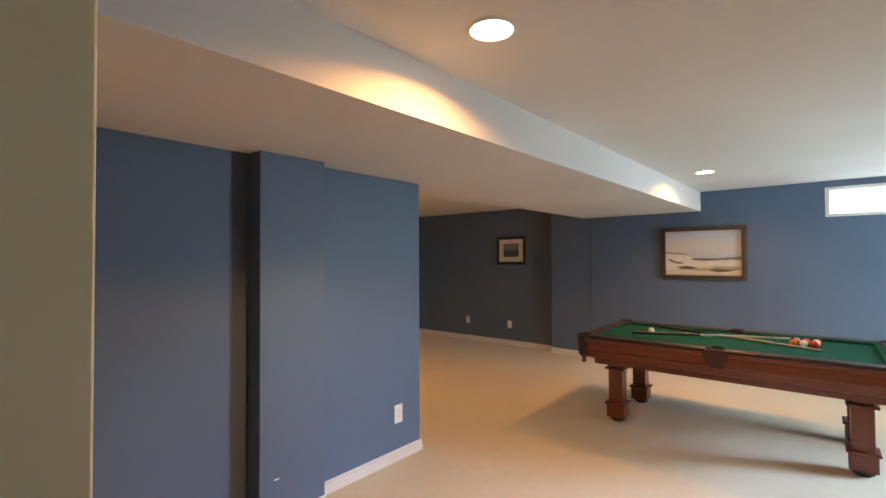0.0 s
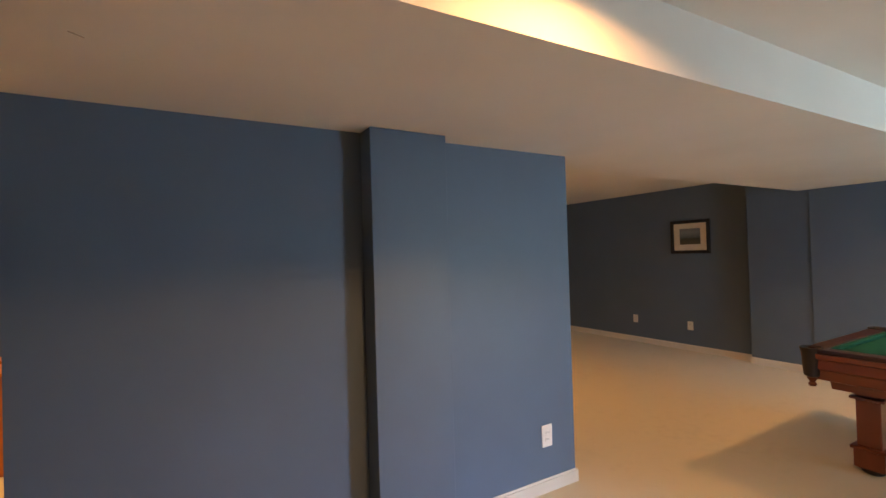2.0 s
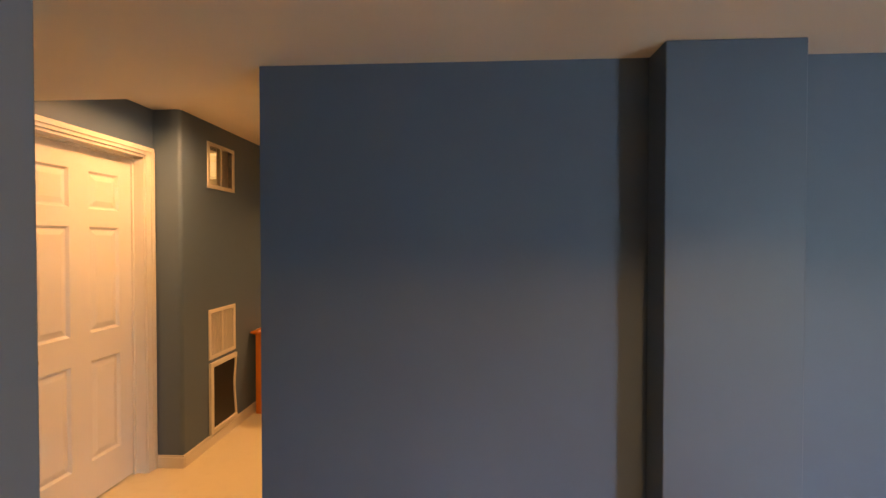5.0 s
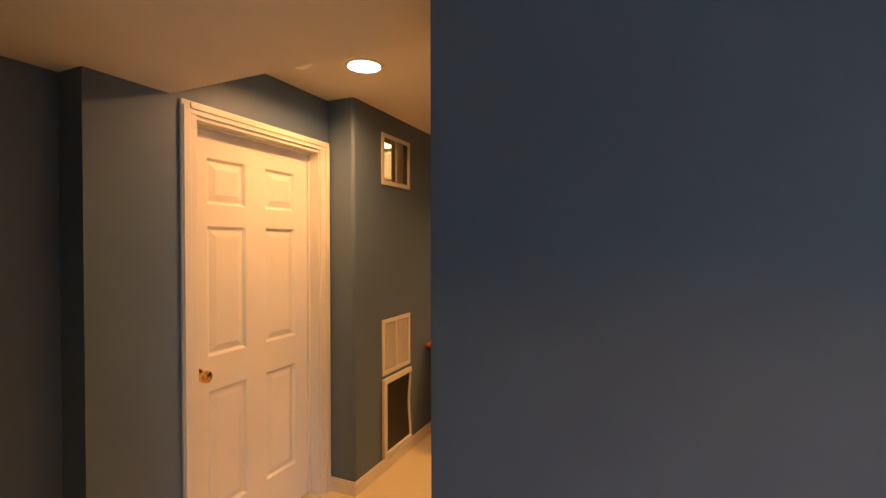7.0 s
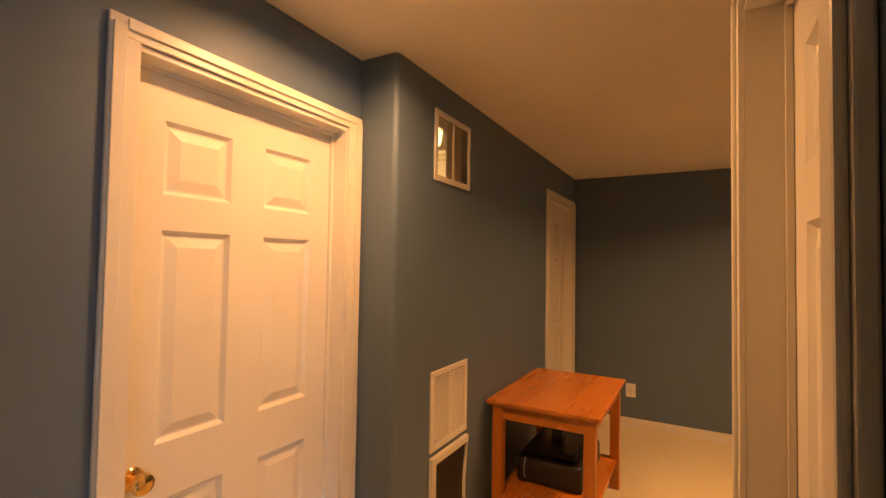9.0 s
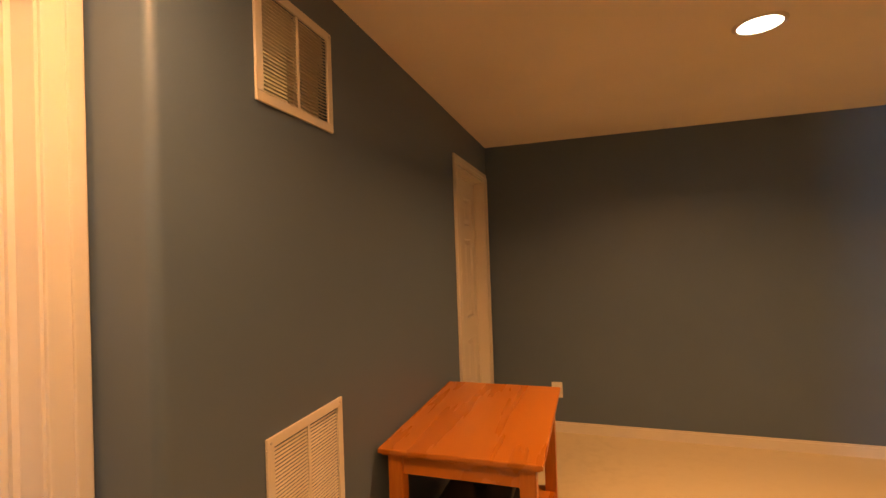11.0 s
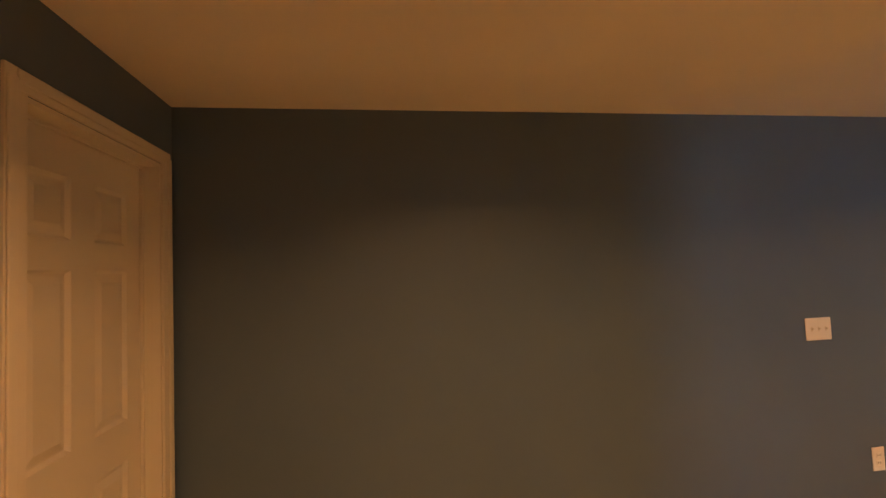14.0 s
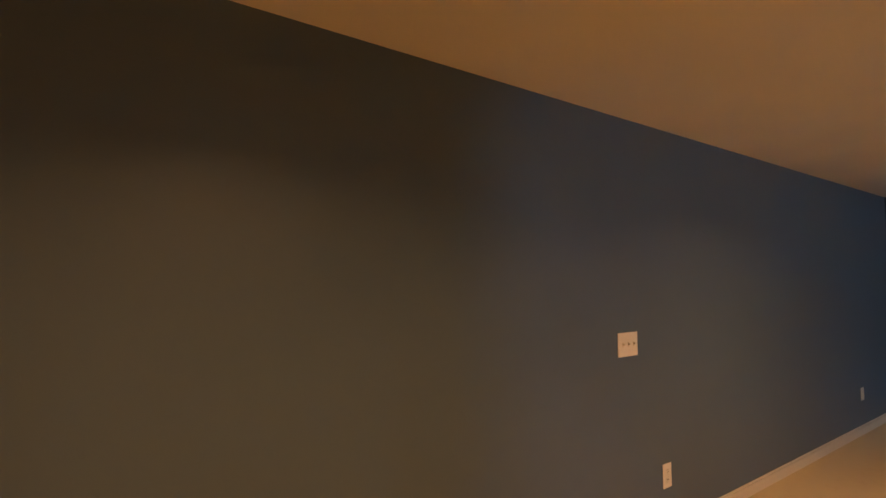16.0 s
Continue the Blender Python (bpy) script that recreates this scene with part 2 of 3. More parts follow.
def skirting(x0, y0, x1, y1, nx, ny):
    """A baseboard along a wall from one point to another, standing out towards (nx, ny)."""
    bm = bmesh.new()
    t, h = 0.014, 0.083
    if ny:
        bx(bm, x0, x1, y0 + 0.0005 * ny, y0 + t * ny, 0, h - 0.014)
        bx(bm, x0, x1, y0 + 0.0005 * ny, y0 + t * 0.6 * ny, h - 0.014, h, 0.003)
    else:
        bx(bm, x0 + 0.0005 * nx, x0 + t * nx, y0, y1, 0, h - 0.014)
        bx(bm, x0 + 0.0005 * nx, x0 + t * 0.6 * nx, y0, y1, h - 0.014, h, 0.003)
    structure("baseboard", bm, TRIM, "white painted baseboard along the wall", "baseboard")


skirting(XV, YN, XE, YN, 0, -1)
skirting(XE, 3.515, XE, YN - 0.015, -1, 0)
skirting(XE - 0.12, 2.85, XE - 0.12, 3.515, -1, 0)
skirting(XE - 0.12, 3.515, XE - 0.015, 3.515, 0, 1)
skirting(XP, YS, XP, 2.85, -1, 0)
skirting(1.874, PY0, PX1, PY0, 0, -1)
skirting(PX0, PY0, 1.458, PY0, 0, -1)
skirting(1.458, 2.51, 1.874, 2.51, 0, -1)
skirting(PX1, PY0 - 0.014, PX1, PY1, 1, 0)
skirting(PX0, PY1, PX1, PY1, 0, 1)
skirting(XV, 3.952, XV, 6.052, 1, 0)
skirting(XD, 3.952, XV + 0.012, 3.952, 0, -1)
skirting(XD, 2.65, XD, 2.99, 1, 0)
skirting(-1.345, YS, -1.345, 2.64, 1, 0)
skirting(0.376, 0.93, 0.376, 1.573, 1, 0)


# ---- doors ----
def six_panel_door(name, label, w, m, knob=0.0, door_h=2.03, cas=0.07, right_cas=None):
    """A closed six-panel door in its opening. Local: y across, z up, x out of the wall."""
    d = thing(name, label, "door", m, "", "structure")
    rc = cas if right_cas is None else right_cas
    o = 0.01
    for side, y0, y1 in (("l", -cas, o), ("r", w - o, w + rc)):
        bm = bmesh.new()
        bx(bm, 0.0005, 0.012, y0, y1, 0, door_h + o, 0.002)
        if side == "l":
            bx(bm, 0.012, 0.020, y0 + 0.006, y0 + 0.038, 0, door_h + o + 0.03, 0.003)
        else:
            bx(bm, 0.012, 0.020, y1 - 0.038, y1 - 0.006, 0, door_h + o + 0.03, 0.003)
        part("casing", bm, TRIM, d)
    bm = bmesh.new()
    bx(bm, 0.0005, 0.012, -cas, w + rc, door_h + o, door_h + cas, 0.002)
    bx(bm, 0.012, 0.020, -cas + 0.039, w + rc - 0.039, door_h + 0.03, door_h + cas - 0.006, 0.003)
    part("head_casing", bm, TRIM, d)
    bm = bmesh.new()
    bx(bm, -T, 0.0, 0, 0.015, 0, door_h + 0.009)
    bx(bm, -T, 0.0, w - 0.015, w, 0, door_h + 0.009)
    bx(bm, -T, 0.0, 0.015, w - 0.015, door_h - 0.006, door_h + 0.009)
    bx(bm, -0.0785, -0.066, 0.0151, 0.027, 0, door_h - 0.006)
    bx(bm, -0.0785, -0.066, w - 0.027, w - 0.0151, 0, door_h - 0.006)
    bx(bm, -0.0785, -0.066, 0.027, w - 0.027, door_h - 0.018, door_h - 0.006)
    part("jamb", bm, TRIM, d)
    # slab: stiles and rails, with six raised panels between them
    xs, xb = -0.080, -0.116
    y0, y1, zt = 0.018, w - 0.018, door_h - 0.009
    st, mid = 0.108, 0.13
    pw = (y1 - y0 - 2 * st - mid) / 2
    rows = [(0.235, 0.81), (0.97, 1.573), (1.675, 1.887)]
    bm = bmesh.new()
    for a, b in ((y0, y0 + st), (y0 + st + pw, y0 + st + pw + mid), (y1 - st, y1)):
        bx(bm, xb, xs, a, b, 0.012, zt)
    for a, b in ((0.012, rows[0][0]), (rows[0][1], rows[1][0]), (rows[1][1], rows[2][0]), (rows[2][1], zt)):
        for c in (y0 + st, y0 + st + pw + mid):
            bx(bm, xb, xs, c, c + pw, a, b)
    part("door_slab", bm, TRIM, d)
    for a, b in rows:
        for c in (y0 + st, y0 + st + pw + mid):
            bm = bmesh.new()
            rings = []
            for ins, x in ((0.0, xs - 0.0005), (0.012, xs - 0.013), (0.018, xs - 0.013), (0.048, xs - 0.003)):
                rings.append([bm.verts.new((x, yy, zz)) for yy, zz in ((c + ins, a + ins), (c + pw - ins, a + ins), (c + pw - ins, b - ins), (c + ins, b - ins))])
            for p, q in zip(rings, rings[1:]):
                for i in range(4):
                    bm.faces.new((p[i], p[(i + 1) % 4], q[(i + 1) % 4], q[i]))
            bm.faces.new(rings[-1])
            bmesh.ops.recalc_face_normals(bm, faces=bm.faces)
            part("panel", bm, TRIM, d)
    if knob:
        k = lathe([(0.0, 0.0), (0.031, 0.0), (0.031, 0.004), (0.026, 0.009), (0.012, 0.011), (0.010, 0.03), (0.014, 0.036), (0.024, 0.043), (0.028, 0.055), (0.026, 0.065), (0.016, 0.071), (0.0, 0.072)], 28, pose(xs, y0 + 0.052, knob, 0, 90, 0))
        part("door_handle", k, BRASS, d, "polished brass round knob", True)
    return d


six_panel_door("door_1", "closed white six-panel door with brass knob", 0.814, pose(XD, 3.065, 0), 0.90, cas=0.063, right_cas=0.07)
six_panel_door("door_2", "closed white six-panel door beside the corner", 0.81, pose(XV, 6.127, 0), 0.0, door_h=2.04)
six_panel_door("door_3", "closed white closet door in the partition end", 0.72, pose(PX0, 3.58, 0, 0, 0, 180), 0.90)


# ---- windows ----
win = thing("window_1", "white high basement window with bright daylight behind", "window", pose(XP, -0.66, 1.947), "", "structure")
w, h = 0.815, 0.331
for nm, b in (("frame_bottom", (0.0, w, 0, 0.035)), ("frame_top", (0.0, w, h - 0.035, h)), ("frame_side", (0.0, 0.04, 0.035, h - 0.035)), ("frame_side", (w - 0.04, w, 0.035, h - 0.035))):
    part(nm, box(-0.006, 0.09, b[0], b[1], b[2], b[3], 0.004), TRIM, win)
pane = part("pane", box(0.05, 0.056, 0.04, w - 0.04, 0.035, h - 0.035), GLASS, win)
pane.visible_shadow = False

gd = thing("window_2", "white framed glass garden door", "glass door", pose(4.8, YS - 0.06, 0.02), "", "structure")
for a, b in ((0.0, 0.08), (1.12, 1.2)):
    part("stile", box(a, b, -0.03, 0.03, 0, 2.04, 0.004), TRIM, gd)
for z0, z1 in ((0, 0.12), (1.94, 2.04)):
    part("rail", box(0.08, 1.12, -0.025, 0.025, z0, z1, 0.004), TRIM, gd)
p = part("pane", box(0.08, 1.12, -0.004, 0.004, 0.12, 1.94), GLASS, gd)
p.visible_shadow = False
structure("ground", box(-60, 60, -80, YS - 0.14, -0.3, -0.1), LAWN, "grass outside the garden door", "ground")


# ---- recessed lights and smoke detector ----
def downlight(x, y, watts, spread):
    d = thing("recessed_light", "round white recessed ceiling light, lit", "ceiling light", pose(x, y, H), "recessed ceiling lights")
    ring = bmesh.new()
    lathe([(0.078, -0.002), (0.080, -0.007), (0.094, -0.004), (0.098, 0.0), (0.078, -0.0005)], 40, None, ring)
    part("trim_ring", ring, TRIM, d, "white metal trim ring", True)
    part("diffuser", lathe([(0.0, -0.003), (0.05, -0.0045), (0.079, -0.003), (0.079, -0.0005), (0.0, -0.0005)], 40), LAMPLENS, d, "glowing frosted diffuser", True)
    area("downlight_beam", look((x, y, H - 0.012), (x, y, 0), 0), 0.14, 0.14, watts, WARM, "DISK", spread)


for x, y, watts, spread in ((1.603, 1.098, 26, 156), (5.32, 1.064, 26, 156), (-0.69, 3.59, 22.5, 160), (0.495, 5.428, 35, 148), (3.3, 5.428, 30, 148)):
    downlight(x, y, watts, spread)

sd = thing("smoke_detector", "round white smoke detector on the ceiling", "smoke detector", pose(-0.905, 3.388, H))
part("base", lathe([(0.0, -0.012), (0.066, -0.012), (0.070, -0.006), (0.070, 0.0), (0.0, 0.0)], 32), PLATE, sd, "", True)
# black ring stands in for the shadow round the cover
part("shadow_band", lathe([(0.0, -0.0235), (0.050, -0.0235), (0.0585, -0.0165), (0.0, -0.0165)], 32), BLACK, sd, "black ring for the shadow round the cover", True)
# brass chip painted in as the small gold highlight
part("gold_highlight", box(0.012, 0.022, -0.026, -0.016, -0.0462, -0.0435, 0.001), BRASS, sd)
part("cover", lathe([(0.0, -0.045), (0.026, -0.044), (0.036, -0.038), (0.040, -0.028), (0.054, -0.022), (0.060, -0.012), (0.0, -0.012)], 32), PLATE, sd, "", True)


# ---- outlets and switches ----
def plate(name, label, category, m, w=0.075, h=0.118, kind="outlet", group=""):
    """Local: x across, z up, y out of the wall towards -y."""
    d = thing(name, label, category, m, group)
    part("cover_plate", box(-w / 2, w / 2, -0.006, -0.0005, -h / 2, h / 2, 0.0025), PLATE, d)
    if kind == "outlet":
        for z in (-0.021, 0.021):
            part("socket", box(-0.017, 0.017, -0.008, -0.0055, z - 0.0145, z + 0.0145, 0.003), PLATE, d)
            for a in (-0.0065, 0.0065):
                part("slot", box(a - 0.0013, a + 0.0013, -0.0084, -0.0078, z - 0.004, z + 0.006), BLACK, d)
    elif kind == "jack":
        part("insert", lathe([(0, 0.005), (0.022, 0.005), (0.022, 0.0095), (0, 0.0095)], 20, pose(0, 0, 0, 90, 0, 0)), SLAT, d, "tan round jack insert", True)
    else:
        for a in (-0.046, 0.0, 0.046):
            part("switch_slot", box(a - 0.005, a + 0.005, -0.0064, -0.0055, -0.012, 0.012), SLAT, d)
            part("toggle", box(a - 0.0035, a + 0.0035, -0.017, -0.006, -0.002, 0.008, 0.001), SLAT, d)
    return d


plate("wall_outlet", "white double outlet low on the partition", "outlet", pose(2.621, PY0, 0.342), 0.082, 0.135)
plate("wall_outlet", "white jack plate low on the dark wall", "outlet", pose(-0.489, YN, 0.336), 0.085, 0.125, "jack")
plate("switch_plate", "white three-toggle switch plate on the dark wall", "light switch", pose(2.421, YN, 1.108), 0.166, 0.128, "switch")
plate("wall_outlet", "white outlet below the switch plate", "outlet", pose(2.752, YN, 0.346), 0.081, 0.134)
plate("wall_outlet", "white outlet far along the dark wall", "outlet", pose(5.978, YN, 0.366), 0.075, 0.118)
plate("wall_outlet", "white outlet under the small picture", "outlet", pose(XE, 4.368, 0.356, 0, 0, -90), 0.085, 0.125)
plate("wall_outlet", "white outlet on the far wall", "outlet", pose(XE, 5.271, 0.366, 0, 0, -90), 0.085, 0.125)


# ---- grilles in the wall ----
def grille(name, label, z0, z1, blades, tilt):
    d = thing(name, label, "vent grille", pose(XV, VY0, z0), "return air grilles")
    w, h, b = VY1 - VY0, z1 - z0, 0.028
    for nm, a in (("frame_bottom", (0, w, 0, b)), ("frame_top", (0, w, h - b, h)), ("frame_side", (0, b, b, h - b)), ("frame_side", (w - b, w, b, h - b))):
        part(nm, box(0.0005, 0.009, a[0], a[1], a[2], a[3], 0.002), TRIM, d)
    part("mullion", box(-0.004, 0.006, w / 2 - 0.006, w / 2 + 0.006, b, h - b), TRIM, d)
    step = (h - 2 * b) / blades
    one = box(-0.011, 0.011, -(w / 4 - b / 2 - 0.004), w / 4 - b / 2 - 0.004, -0.0006, 0.0006)
    blade = mesh("louvre", one, SLAT)
    for i in range(blades):
        for y in (w / 4 + b / 2 - 0.002, 3 * w / 4 - b / 2 + 0.002):
            ob = new("louvre", blade)
            ob.parent = d
            ob.matrix_local = pose(-0.004, y, b + step * (i + 0.5), 0, tilt, 0)
    for y in (0.014, w - 0.014):
        part("screw", lathe([(0, 0.0), (0.004, 0.0), (0.004, 0.002), (0, 0.003)], 10, pose(0.009, y, h - 0.014, 0, 90, 0)), STEEL, d)
    return d


grille("air_grille", "cream louvred return grille high on the wall, lit behind", 1.877, 2.212, 26, 19)
grille("air_grille", "cream louvred return grille low on the wall", 0.628, 0.993, 30, 42)

# the utility space behind the upper grille, with its hanging lamp
bm = bmesh.new()
bx(bm, -2.25, -2.2, 4.0, 6.1, 1.5, 3.0)
bx(bm, -2.2, XV - T - 0.001, 3.985, 4.015, 1.5, H)
bx(bm, -2.2, -1.13, 3.985, 4.015, H, 3.0)
bx(bm, -2.2, XV - T - 0.001, 6.1, 6.13, 1.5, H)
bx(bm, -2.2, -1.13, 6.1, 6.13, H, 3.0)
bx(bm, -2.2, XV - T - 0.001, 4.015, 6.1, 1.45, 1.5)
bx(bm, -2.25, -1.091, 3.985, 6.13, 3.0, 3.05)
bx(bm, -1.13, -1.091, 3.986, 6.13, H, 3.0)
rec = structure("utility_recess", bm, MAT, "pale utility space behind the upper grille", "recess")
part("divider", box(-1.056, -1.049, 4.445, 4.62, 1.90, 2.205), SLAT, rec, "cream panel behind half the grille")
bulb = thing("utility_lamp", "bright tube lamp over a lit box behind the grille", "lamp", pose(-1.75, 5.60, 3.0))
part("cord", lathe([(0.006, -0.12), (0.006, -0.02), (0.04, -0.015), (0.04, 0.0), (0.0, 0.0)], 16, Matrix.Translation((0, 0.04, 0))), BLACK, bulb, "", True)
# tube lengthened and tilted to give the glare between the louvres
part("tube", lathe([(0.0, -0.60), (0.04, -0.59), (0.045, -0.55), (0.036, -0.20), (0.03, -0.13), (0.0, -0.12)], 20, pose(0, 0.07, 0, -15, 0, 0)), BULB, bulb, "glowing glass tube", True)
# lit cream box: the light on it is put in as emission
part("shade", box(-0.07, 0.07, -0.055, 0.075, -0.86, -0.62, 0.008), LITBOX, bulb, "cream box, its warm light given as glow")
for z in (-0.66, -0.70):
    part("box_band", box(-0.072, 0.074, -0.057, 0.077, z, z + 0.008), TRIM, bulb)

# filter opening near the floor
fo = thing("filter_opening", "white framed opening with black filter near the floor", "filter panel", pose(XV, VY0, 0.088))
w, h, b = VY1 - VY0, 0.518, 0.036
part("frame_side", box(0.0005, 0.022, 0, b, 0, h, 0.003), TRIM, fo)
part("frame_top", box(0.0005, 0.022, b, w, h - b, h, 0.003), TRIM, fo)
part("frame_bottom", box(0.0005, 0.022, b, w, 0, 0.028, 0.003), TRIM, fo)
bm = bmesh.new()
pts = []
for i in range(13):
    z = 0.02 + (h - 0.04) * i / 12
    pts.append((w - 0.012 - 0.022 * math.sin(math.pi * i / 12) ** 2, z))
ra = [[bm.verts.new((x, y + o, z)) for x, o in ((0.003, 0), (0.016, 0), (0.016, 0.012), (0.003, 0.012))] for y, z in pts]
for p, q in zip(ra, ra[1:]):
    for i in range(4):
        bm.faces.new((p[i], p[(i + 1) % 4], q[(i + 1) % 4], q[i]))
bm.faces.new(ra[0]); bm.faces.new(ra[-1])
bmesh.ops.recalc_face_normals(bm, faces=bm.faces)
part("edge_strip", bm, TRIM, fo, "warped white edge strip", True)
part("filter", box(-0.02, 0.004, b * 0.6, w - 0.006, 0.012, h - b * 0.6), BLACK, fo, "black foam filter")


# ---- side table with a shelf ----
TX0, TX1, TY0, TY1, TZ = -1.004, -0.376, 4.86, 5.805, 0.72
st = thing("side_table", "orange-stained wooden table with lower shelf against the wall", "table", pose(TX0, TY0, 0))
w, l = TX1 - TX0, TY1 - TY0
part("tabletop", box(0, w, 0, l, TZ - 0.020, TZ, 0.005), OAK, st)
part("edge_moulding", box(0.012, w - 0.012, 0.012, l - 0.012, TZ - 0.0295, TZ - 0.0195, 0.003), OAK, st)
for x in (0.03, w - 0.09):
    for y in (0.03, l - 0.09):
        part("leg", box(x, x + 0.06, y, y + 0.06, 0, TZ - 0.0295, 0.004), OAKV, st)
for y in (0.04, l - 0.062):
    part("apron", box(0.09, w - 0.09, y, y + 0.022, TZ - 0.105, TZ - 0.0297, 0.002), OAK, st)
for x in (0.04, w - 0.062):
    part("apron", box(x, x + 0.022, 0.09, l - 0.09, TZ - 0.105, TZ - 0.0297, 0.002), OAK, st)
part("shelf", box(0.045, w - 0.045, 0.0905, l - 0.0905, 0.175, 0.197, 0.003), OAK, st)
for y in (0.035, l - 0.0895):
    part("shelf_rail", box(0.0905, w - 0.0905, y, y + 0.0545, 0.150, 0.197, 0.003), OAK, st)

dev = thing("equipment_stand", "black plastic equipment with a centre post on the table shelf", "equipment", pose(TX0 + 0.29, TY0 + 0.50, 0.197))
part("body", box(-0.19, 0.20, -0.26, 0.28, 0, 0.15, 0.022), BLACK, dev)
part("deck", box(-0.16, 0.15, -0.20, 0.24, 0.1505, 0.185, 0.012), BLACK, dev)
part("post", box(-0.035, 0.035, -0.06, 0.02, 0.1855, 0.40, 0.010), BLACK, dev, "black upright post")
part("head", box(-0.20, 0.05, -0.10, 0.20, 0.4005, 0.46, 0.018), BLACK, dev, "black plastic head")
bm = bmesh.new()
arc = [Vector((-0.13, -0.262 - 0.03 * math.sin(math.pi * i / 14), 0.03 + 0.12 * i / 14)) for i in range(15)]
rings = [[bm.verts.new(c + Vector((0.005 * math.cos(k * math.pi / 4), 0.005 * math.sin(k * math.pi / 4), 0))) for k in range(8)] for c in arc]
for p, q in zip(rings, rings[1:]):
    for k in range(8):
        bm.faces.new((p[k], p[(k + 1) % 8], q[(k + 1) % 8], q[k]))
bm.faces.new(rings[0][::-1]); bm.faces.new(rings[-1])
bmesh.ops.recalc_face_normals(bm, faces=bm.faces)
part("handle", bm, STEEL, dev, "bright bowed metal handle", True)


# ---- pool table ----
CX, CY, RZ = 4.84, 0.825, 0.80
HW, HL = 0.63, 1.10
pt = thing("pool_table", "mahogany pool table with green cloth and drop pockets", "pool table", pose(CX, CY, 0))
rail_w = 0.105
for s in (-1, 1):
    for y0, y1 in ((-HL + 0.09, -0.06), (0.06, HL - 0.09)):
        part("side_rail", box(s * (HW - rail_w), s * HW, y0, y1, RZ - 0.028, RZ, 0.008), RAILWOOD, pt)
        part("side_cushion", box(s * (HW - rail_w - 0.045), s * (HW - rail_w), y0 + 0.02, y1 - 0.02, RZ - 0.03, RZ - 0.004, 0.008), FELT, pt, "green cloth cushion")
    part("end_rail", box(-HW + 0.09, HW - 0.09, s * (HL - rail_w), s * HL, RZ - 0.028, RZ, 0.008), RAILWOOD, pt)
    part("end_cushion", box(-HW + 0.17, HW - 0.17, s * (HL - rail_w - 0.045), s * (HL - rail_w), RZ - 0.03, RZ - 0.004, 0.008), FELT, pt, "green cloth cushion")
part("cloth", box(-HW + 0.10, HW - 0.10, -HL + 0.10, HL - 0.10, RZ - 0.06, RZ - 0.026), FELT, pt, "flat green cloth bed")
# blind skirt that tapers inwards below the rails
bm = bmesh.new()
rings = []
for inset, z in ((0.003, RZ - 0.0285), (0.006, RZ - 0.06), (0.018, RZ - 0.068), (0.018, RZ - 0.125), (0.035, RZ - 0.14), (0.045, RZ - 0.20), (0.10, RZ - 0.215), (0.105, RZ - 0.262)):
    a, b = HW - inset, HL - inset * 1.2
    rings.append([bm.verts.new(v) for v in ((-a, -b, z), (a, -b, z), (a, b, z), (-a, b, z))])
for p, q in zip(rings, rings[1:]):
    for i in range(4):
        bm.faces.new((p[i], p[(i + 1) % 4], q[(i + 1) % 4], q[i]))
bm.faces.new(rings[0]); bm.faces.new(rings[-1])
bmesh.ops.recalc_face_normals(bm, faces=bm.faces)
part("skirt", bm, MAHOG, pt, "moulded mahogany skirt")
for sx in (-1, 1):
    for sy in (-1, 1):
        x, y = sx * 0.345, sy * 0.835
        leg = part("leg", box(x - 0.062, x + 0.062, y - 0.062, y + 0.062, 0.03, RZ - 0.258, 0.006), MAHOGV, pt)
        for z, g, t in ((0.065, 0.022, 0.10), (0.155, 0.030, 0.022), (0.475, 0.026, 0.020), (0.52, 0.034, 0.022)):
            part("moulding", box(x - 0.062 - g, x + 0.062 + g, y - 0.062 - g, y + 0.062 + g, z, z + t, 0.007) if t < 0.05 else box(x - 0.078, x + 0.078, y - 0.078, y + 0.078, 0.04, 0.155, 0.008), MAHOGV, leg)
        part("foot", lathe([(0, 0.0), (0.045, 0.0), (0.062, 0.012), (0.062, 0.03), (0.05, 0.041), (0, 0.041)], 24, Matrix.Translation((x, y, 0))), LEATHER, leg, "dark round foot", True)
